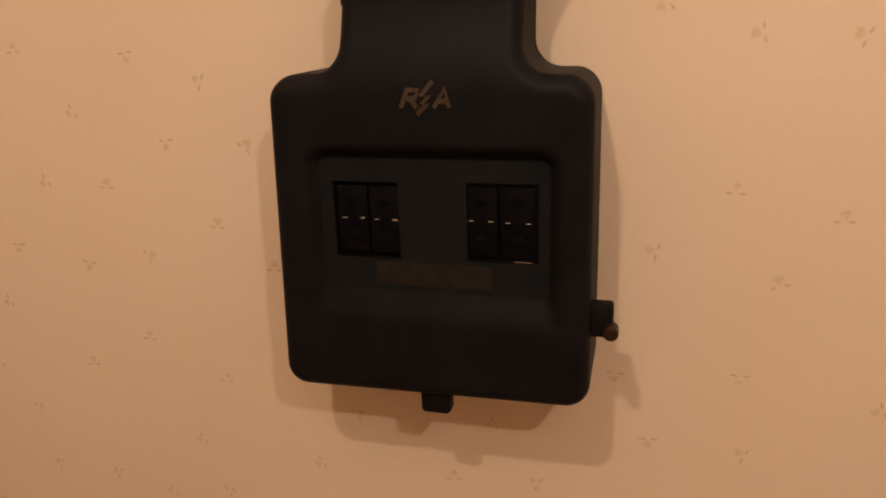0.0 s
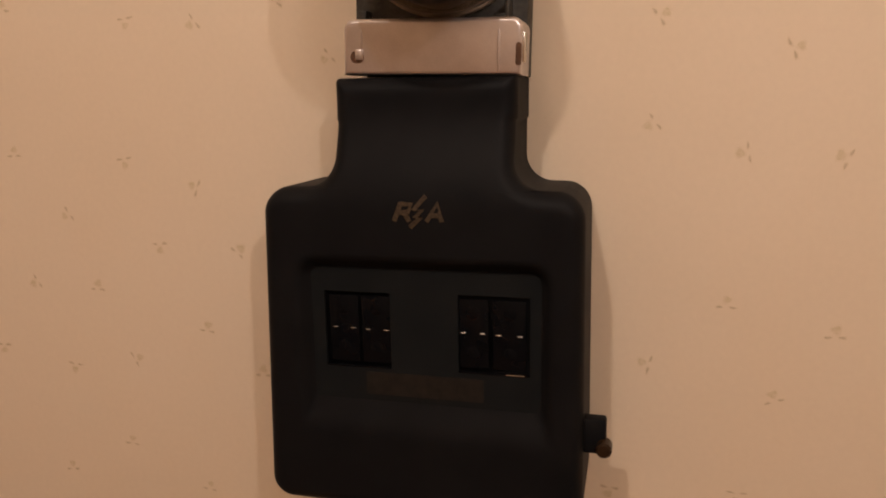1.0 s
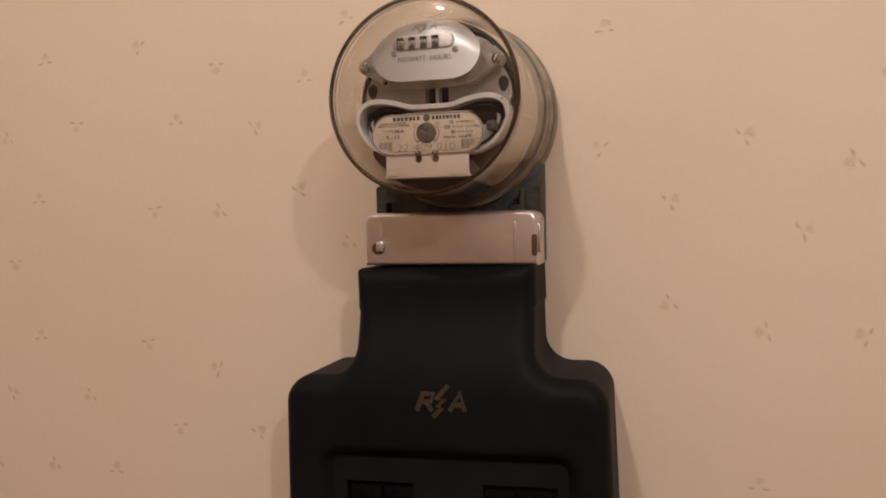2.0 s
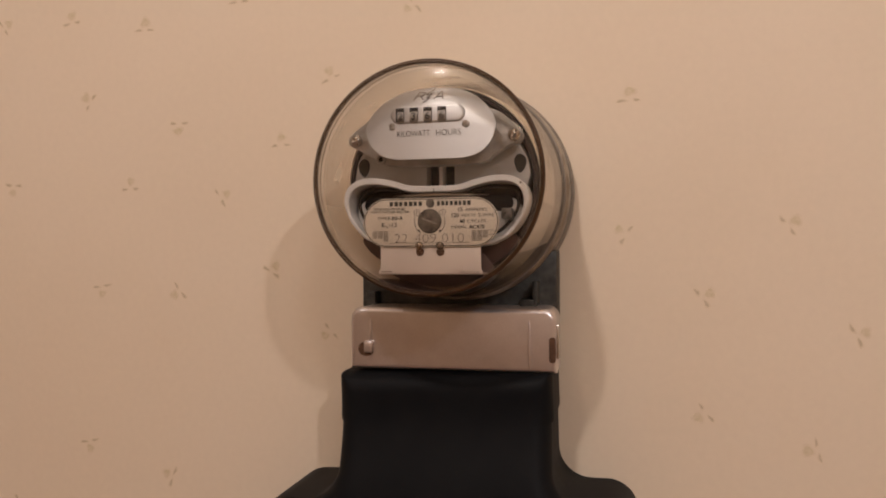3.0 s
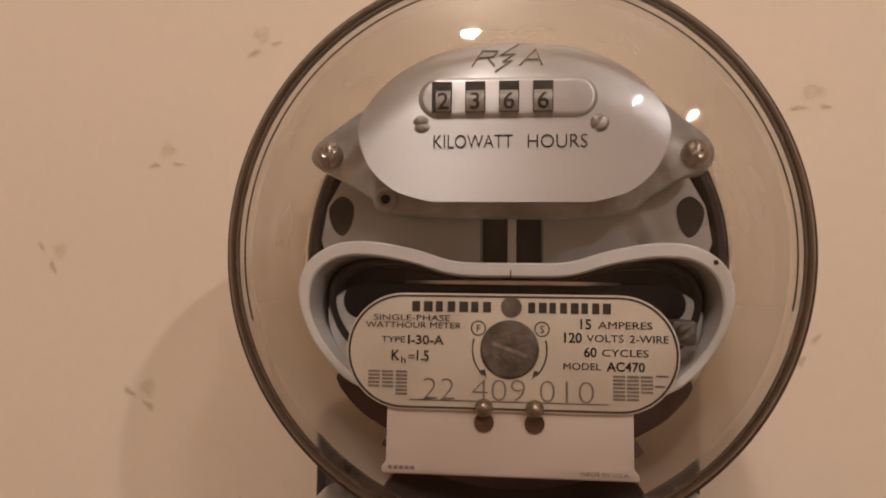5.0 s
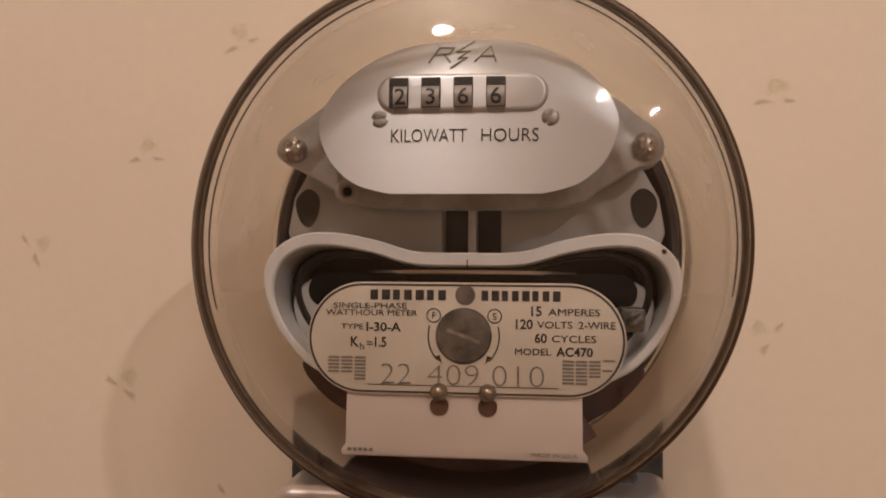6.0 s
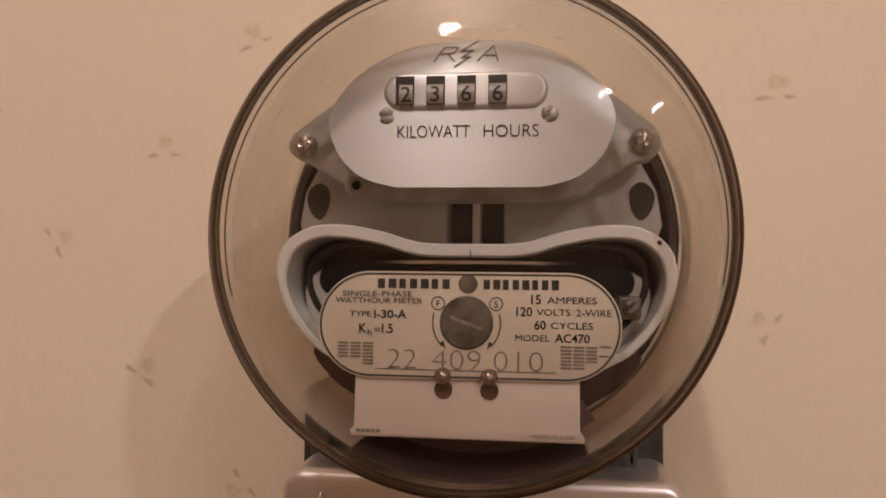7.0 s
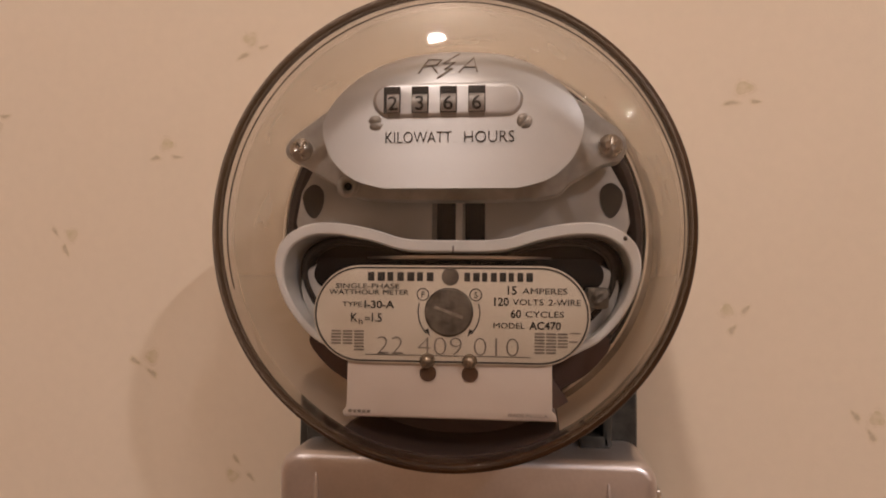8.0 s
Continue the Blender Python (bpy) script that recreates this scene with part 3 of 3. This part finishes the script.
        rings.append([bm.verts.new((x * q, 0, 1.664 + (z - 1.664) * q)) for x, z in full])
    mid = bm.verts.new((0, 0, 1.664))
    n = len(full)
    for i in range(n):
        j = (i + 1) % n
        bm.faces.new((mid, rings[0][i], rings[0][j]))
        for a, b in zip(rings, rings[1:]):
            bm.faces.new((a[i], b[i], b[j], a[j]))
    for v in bm.verts:
        v.co.y = dial_y(v.co.x, v.co.z)
    ext = bmesh.ops.extrude_face_region(bm, geom=bm.faces[:])
    bmesh.ops.translate(bm, verts=[g for g in ext["geom"] if isinstance(g, bmesh.types.BMVert)], vec=(0, 0.0012, 0))
    bmesh.ops.recalc_face_normals(bm, faces=bm.faces[:])
    dial = part("register_plate", bm, ALU, m, "brushed aluminium register plate", angle=50)
    for word, x0, x1 in (("KILOWATT", -0.0226, 0.0004), ("HOURS", 0.0047, 0.0218)):
        part("lettering", fitted(word, x0, x1, 1.6577, 1.6616, -0.1357, -0.0001), INK, dial, "black lettering " + word)
    part("emblem", slant_mark(-0.0015, 1.6864, 0.0215, 0.0115, lambda x, z: dial_y(x, z) - 0.0002, 0.0004, 0.00028), GREY_INK, dial, "grey slanted emblem")
    housing = part("counter_housing", plate(stadium(-0.0272, 0.0247, 1.6666, 1.6784, 12), -0.1368, -0.1340, 0.0016, 5), ALU, dial, "raised pill-shaped counter housing")
    for k, digit in enumerate("2366"):
        x = -0.0202 + 0.00975 * k
        # solid ink-black box paints the shade inside the counter opening
        part("aperture", box(x - 0.0029, x + 0.0029, -0.1374, -0.1364, 1.6678, 1.6769), INK, housing, smooth=False)
        bm = bmesh.new()
        x0, x1 = x - (0.0016 if k == 0 else 0.0026), x + 0.0026
        bmesh.ops.create_cone(bm, cap_ends=True, segments=48, radius1=0.0052, radius2=0.0052, depth=x1 - x0, matrix=Matrix.Translation(((x0 + x1) / 2, -0.1332, 1.6712)) @ Matrix.Rotation(radians(90), 4, "Y"))
        w = part("digit_wheel", bm, WHEEL, housing, "grey counter wheel with a dark digit")
        bm = writing(digit, x + (0.0005 if k == 0 else 0), 1.6687, 0.0068, 0.0, 1.08, bold=0.00006)
        for v in bm.verts:
            v.co.y += -0.1332 - math.sqrt(max(0.0053 ** 2 - (v.co.z - 1.6712) ** 2, 0))
        part("digit", bm, INK, w, "dark digit " + digit)
    for x, a in ((-0.0262, 5), (0.0252, 55)):
        part("screw", screw(x, -0.1350, 1.6648, 0.0029, 0.0011, a), WORN_SCREW, dial, "dull slotted screw")

    # cast bracket with two ears behind the plate
    ears = [(-0.0610, 1.6545), (-0.0560, 1.6520), (-0.0420, 1.6440), (-0.0300, 1.6400), (0.0300, 1.6400), (0.0420, 1.6460), (0.0530, 1.6520), (0.0590, 1.6535), (0.0615, 1.6585),
            (0.0595, 1.6640), (0.0520, 1.6700), (0.0440, 1.6760), (0.0250, 1.6800), (-0.0250, 1.6800), (-0.0460, 1.6740), (-0.0540, 1.6690), (-0.0620, 1.6630), (-0.0640, 1.6580)]
    br = part("register_bracket", plate(smooth_loop(ears, 3), -0.1195, -0.1110, 0.0012), CAST, m, "rough cast grey bracket with two ears")
    for x, a in ((-0.0575, 80), (0.0555, 75)):
        part("ear_screw", screw(x, -0.1195, 1.6587, 0.0043, 0.0032, a), SCREW, br, "round-headed slotted screw")
    part("bracket_boss", torus(0.0030, 0.0012, -0.1196, -0.0395, 1.6448, 24, 8), CAST, br)
    # the hole is a black disc, its shade painted on
    part("bracket_hole", spin([(0, -0.1198), (0.0015, -0.1198), (0.0015, -0.1190)], -0.0395, 1.6448, 16), PIT, br)
    for x in (-0.0530, 0.0510):
        part("bracket_post", box(x - 0.003, x + 0.003, -0.1120, -0.0480, 1.6540, 1.6620), CAST, br)

    # grey coil frame with a dark slot in the middle
    side = [(0.0100, 1.6240), (0.0620, 1.6240), (0.0650, 1.6330), (0.0630, 1.6450), (0.0570, 1.6560), (0.0440, 1.6640), (0.0100, 1.6640)]
    frame_ob = part("coil_frame", merge([plate(side, -0.1020, -0.0500, 0.0015), plate([(-x, z) for x, z in side[::-1]], -0.1020, -0.0500, 0.0015)]), FRAME_GREY, m, "grey enamelled coil frame")
    # black block fills the slot in place of its shade
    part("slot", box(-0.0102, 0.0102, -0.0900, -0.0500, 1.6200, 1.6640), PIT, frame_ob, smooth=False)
    part("slot_bar", box(-0.0013, 0.0015, -0.1010, -0.0880, 1.6200, 1.6600, 0.0004), BAND, frame_ob)
    for s in (-1, 1):
        # holes are dark sheets on the frame, shade put into their colour
        part("frame_hole", plate(smooth_loop([(s * 0.0572, 1.6345), (s * 0.0607, 1.6375), (s * 0.0620, 1.6440), (s * 0.0577, 1.6480), (s * 0.0537, 1.6450), (s * 0.0542, 1.6385)][::s], 4), -0.1024, -0.1000), HOLE, frame_ob, "dark sheet for the shaded hole in the frame")

    # pale band in the shape of a mask, with the disc behind
    half = [(0.0, 1.6228), (0.0170, 1.6232), (0.0300, 1.6268), (0.0430, 1.6290), (0.0540, 1.6282), (0.0618, 1.6228), (0.0640, 1.6140), (0.0612, 1.6040), (0.0545, 1.5945), (0.0460, 1.5880), (0.0300, 1.5840)]
    loop = half + [(-x, z) for x, z in half[:0:-1]]
    band = part("band", ribbon(smooth_loop(loop, 5), lambda x, z: 0.0013 + 0.0009 * soft_step((z - 1.606) / 0.018), -0.1235, -0.1000), BAND, m, "pale grey enamelled band")
    part("band_mark", box(-0.0002, 0.0002, -0.1238, -0.1230, 1.6205, 1.6228), INK, band, smooth=False)
    part("band_hole", spin([(0, -0.1239), (0.0007, -0.1238), (0.0009, -0.1230)], 0.0602, 1.6256, 16), HOLE, band, "small dark disc for a shaded hole")
    part("inner_strip", ribbon(smooth_loop([(x * 0.90, 1.6085 + (z - 1.6085) * 0.80) for x, z in loop], 5), 0.0011, -0.1130, -0.1040), DARK_STEEL, band)
    # flat black sheet paints the shade of the cavity
    part("cavity", plate(smooth_loop([(x * 0.97, 1.608 + (z - 1.608) * 0.93) for x, z in loop], 4), -0.1035, -0.1020), PIT, m, "black sheet for the shaded cavity behind the band")
    for s in (-1, 1):
        magnet = part("magnet", plate(smooth_loop([(s * 0.0360, 1.6150), (s * 0.0510, 1.6170), (s * 0.0588, 1.6115), (s * 0.0582, 1.6020), (s * 0.0520, 1.5920), (s * 0.0380, 1.5870)][::s], 4), -0.1120, -0.1020, 0.0015), MAGNET, m, "pale grey magnet block")
        # black sheet laid on the magnet paints the shade in its gap
        part("magnet_gap", plate(stadium(*sorted((s * 0.0200, s * 0.0540)), 1.6072, 1.6186, 10), -0.1126, -0.1118, 0.0004), PIT, magnet, "black sheet for the shaded gap in the magnet")
    bm = bmesh.new()
    bmesh.ops.create_cone(bm, cap_ends=True, segments=72, radius1=0.0460, radius2=0.0460, depth=0.0011, matrix=Matrix.Translation((0, -0.0740, 1.6190)))
    part("rotor_disc", bm, DISC, m, "thin aluminium disc seen edge on")
    part("side_nut", merge([box(0.0470, 0.0545, -0.1250, -0.1120, 1.6010, 1.6085, 0.0012), screw(0.0510, -0.1250, 1.6048, 0.0028, 0.0014, 35)]), KNOB, m, "dull hexagonal nut")
    # lower housing behind the tab
    part("lower_housing", plate(smooth_loop([(-0.0560, 1.5900), (-0.0500, 1.5780), (-0.0380, 1.5700), (-0.0360, 1.5660), (0.0360, 1.5660), (0.0380, 1.5700), (0.0500, 1.5780), (0.0560, 1.5900), (0.0300, 1.5980), (-0.0300, 1.5980)], 4), -0.1080, -0.0500), HOUSING_BROWN, m, "dark brown lower housing")

    # name plate
    y = -0.1362
    name = part("name_plate", plate(stadium(-0.0470, 0.0472, 1.5822, 1.6155, 14), y, y + 0.0012, 0.0003), CREAM, m, "cream name plate with black lettering")
    ring = stadium(-0.0462, 0.0464, 1.5830, 1.6147, 14)
    part("border", ribbon(ring, 0.00028, y - 0.0002, y + 0.0002, True, 0.00005), INK, name, "thin black border line")
    # maker's name as plain blocks
    blocks = []
    for x0, x1, n in ((-0.0280, -0.0042, 7), (0.0052, 0.0290, 8)):
        step = (x1 - x0) / n
        for k in range(n):
            blocks.append(box(x0 + step * k, x0 + step * (k + (0.66, 0.74, 0.60)[k % 3]), y - 0.0002, y + 0.0002, 1.6102, 1.6132))
    part("maker_bar", merge(blocks), INK, name, "row of plain black blocks", smooth=False)
    roundel = part("roundel", spin([(0, y - 0.0004), (0.0028, y - 0.0004), (0.0030, y)], 0.0004, 1.6118, 32), KNOB, name, "dull round emblem")
    texts = [("15", 0.0198, 0.0228, 1.6073, 0.0029, 1), ("AMPERES", 0.0247, 0.0396, 1.6071, 0.0020, 0), ("120", 0.0153, 0.0202, 1.6035, 0.0029, 1), ("VOLTS", 0.0215, 0.0317, 1.6034, 0.0020, 0), ("2-WIRE", 0.0334, 0.0440, 1.6034, 0.0021, 0),
             ("60", 0.0208, 0.0243, 1.5995, 0.0028, 1), ("CYCLES", 0.0258, 0.0385, 1.5994, 0.0020, 0), ("MODEL", 0.0151, 0.0255, 1.5955, 0.0019, 0), ("AC470", 0.0270, 0.0375, 1.5956, 0.0027, 1),
             ("SINGLE-PHASE", -0.0392, -0.0170, 1.6084, 0.0017, 0), ("WATTHOUR METER", -0.0415, -0.0138, 1.6063, 0.0017, 0), ("TYPE", -0.0368, -0.0300, 1.6021, 0.0017, 0), ("I-30-A", -0.0291, -0.0187, 1.6021, 0.0027, 1),
             ("K", -0.0338, -0.0314, 1.5976, 0.0030, 1), ("h", -0.0310, -0.0297, 1.5963, 0.0020, 0), ("=", -0.0289, -0.0271, 1.5972, 0.0010, 0), ("1.5", -0.0265, -0.0230, 1.5976, 0.0030, 1)]
    for t, x0, x1, zc, h, strong in texts:
        part("lettering", fitted(t, x0, x1, zc - h / 2, zc + h / 2, y - 0.0001, 0.00018 if strong else 0.0), INK, name)
    for t, x0, x1 in (("22", -0.0245, -0.0155), ("409", -0.0106, 0.0045), ("010", 0.0085, 0.0236)):
        part("serial_number", fitted(t, x0, x1, 1.5853, 1.5913, y - 0.0001, -0.00022), GREY_INK, name, "thin grey stamped serial digits")
    part("underline", box(-0.0285, 0.0275, y - 0.0002, y + 0.0002, 1.58495, 1.58515), INK, name, smooth=False)
    smudge = []
    for x0 in (-0.0405, -0.0365, -0.0325, 0.0288, 0.0326, 0.0364):
        rows = 7 if abs(x0) < 0.034 else 5
        for r in range(rows):
            z = 1.5926 - 0.00105 * r
            smudge.append(box(x0, x0 + 0.0033, y - 0.0002, y + 0.0002, z, z + 0.00062))
    smudge.append(box(0.0405, 0.0438, y - 0.0002, y + 0.0002, 1.5930, 1.5935))
    smudge.append(box(0.0402, 0.0430, y - 0.0002, y + 0.0002, 1.5902, 1.5907))
    tagged(part("fine_print", merge(smudge), GREY_INK, name, "blocks of fine print", smooth=False), kind="stuff")
    for x, letter in ((-0.0089, "F"), (0.0091, "S")):
        part("circled_letter", merge([torus(0.0020, 0.00017, y - 0.0001, x, 1.6057, 28, 6), writing(letter, x, 1.6046, 0.0030, y - 0.0001, 1.0)]), INK, name)
    for s in (-1, 1):
        arc = [(s * 0.0105 * math.cos(radians(a)) * 1.0, 1.5998 + 0.0105 * math.sin(radians(a))) for a in range(16, -45, -6)]
        e = arc[-1]
        head = plate([(e[0] + s * 0.0006, e[1] + 0.0012), (e[0] - s * 0.0012, e[1] - 0.0011), (e[0] - s * 0.0006, e[1] + 0.0016)][::s], y - 0.0002, y + 0.0002)
        part("arrow", merge([ribbon(arc, 0.0002, y - 0.0002, y + 0.0002, False, 0.00004), head]), INK, name, "thin curved black arrow")
    knob = part("adjusting_knob", spin([(0, y - 0.0012), (0.0060, y - 0.0012), (0.0076, y - 0.0010), (0.0083, y - 0.0003), (0.0083, y + 0.001)], 0.0, 1.5998, 40), KNOB, name, "dull dark round adjusting knob")
    part("knob_slot", merge([plate([(-0.0050, 1.6010), (-0.0046, 1.6020), (0.0050, 1.5986), (0.0046, 1.5976)], y - 0.0015, y)]), WORN_SCREW, knob)

    # plain tab below the name plate
    yt = -0.1372
    tab_pts = [(-0.0362, 1.5640), (0.0362, 1.5640), (0.0362, 1.5655), (0.0348, 1.5672), (0.0346, 1.5826), (-0.0350, 1.5826), (-0.0352, 1.5672), (-0.0366, 1.5655)]
    tab = part("tab_plate", plate(tab_pts, yt + 0.0022, yt + 0.0034, 0.0002), TAB, m, "plain pale tab plate below the name plate")
    part("tab_foot", box(-0.0362, 0.0362, yt + 0.0030, yt + 0.0270, 1.5636, 1.5644), TAB, tab, smooth=False)
    tagged(part("small_print", merge([writing("MADE IN U.S.A.", 0.0268, 1.5650, 0.0017, yt + 0.0021, 1.2), *[box(-0.0345 + 0.0016 * k, -0.0333 + 0.0016 * k, yt + 0.0020, yt + 0.0024, 1.5651, 1.5661) for k in range(5)]]), GREY_INK, tab), kind="stuff")
    for x in (-0.0071, 0.0072):
        part("keyhole", plate(stadium(x - 0.0028, x + 0.0028, 1.5762, 1.5818, 8, 0.0027), yt + 0.0018, yt + 0.0024), RUST, tab, "dark brown keyhole")
        part("clip_pin", spin([(0, yt - 0.0026), (0.0011, yt - 0.0024), (0.0020, yt - 0.0017), (0.0026, yt - 0.0004), (0.0026, yt + 0.0010)], x, 1.5833, 20), PIN, tab, "rounded brass-coloured pin")

    # terminal cover
    cov = part("terminal_cover", merge([plate(stadium(-0.0803, 0.0800, 1.4880, 1.5366, 8, 0.0095)[9:27] + [(-0.0803, 1.4885), (0.0800, 1.4885)], -0.0720, -0.0300, 0.0042, 4)]), STEEL_COVER, m, "grey painted steel terminal cover")
    for x in (-0.0635, 0.0600):
        bm = bmesh.new()
        bmesh.ops.create_uvsphere(bm, u_segments=14, v_segments=10, radius=1, matrix=Matrix.LocRotScale((x, -0.0718, 1.5090 if x > 0 else 1.5185), None, (0.0015, 0.0019, 0.0190 if x > 0 else 0.0095)))
        part("embossed_rib", bm, STEEL_COVER, cov)
    part("screw_hole", plate(stadium(-0.0735, -0.0612, 1.4985, 1.5095, 8), -0.0724, -0.0715), RUST, cov, "rusty screw hole")
    part("cover_screw", box(-0.0685, -0.0612, -0.0752, -0.0716, 1.5012, 1.5105, 0.0014), STEEL_COVER, cov, "pale square screw head")
    part("side_hole", plate(stadium(0.0745, 0.0793, 1.4965, 1.5155, 8, 0.0023), -0.0724, -0.0700), RUST, cov, "rusty slot at the edge")
    part("hinge_clip", box(0.0790, 0.0818, -0.0690, -0.0560, 1.4990, 1.5250, 0.0012), BRIGHT, cov, "bright metal clip")
    return m


build_meter()
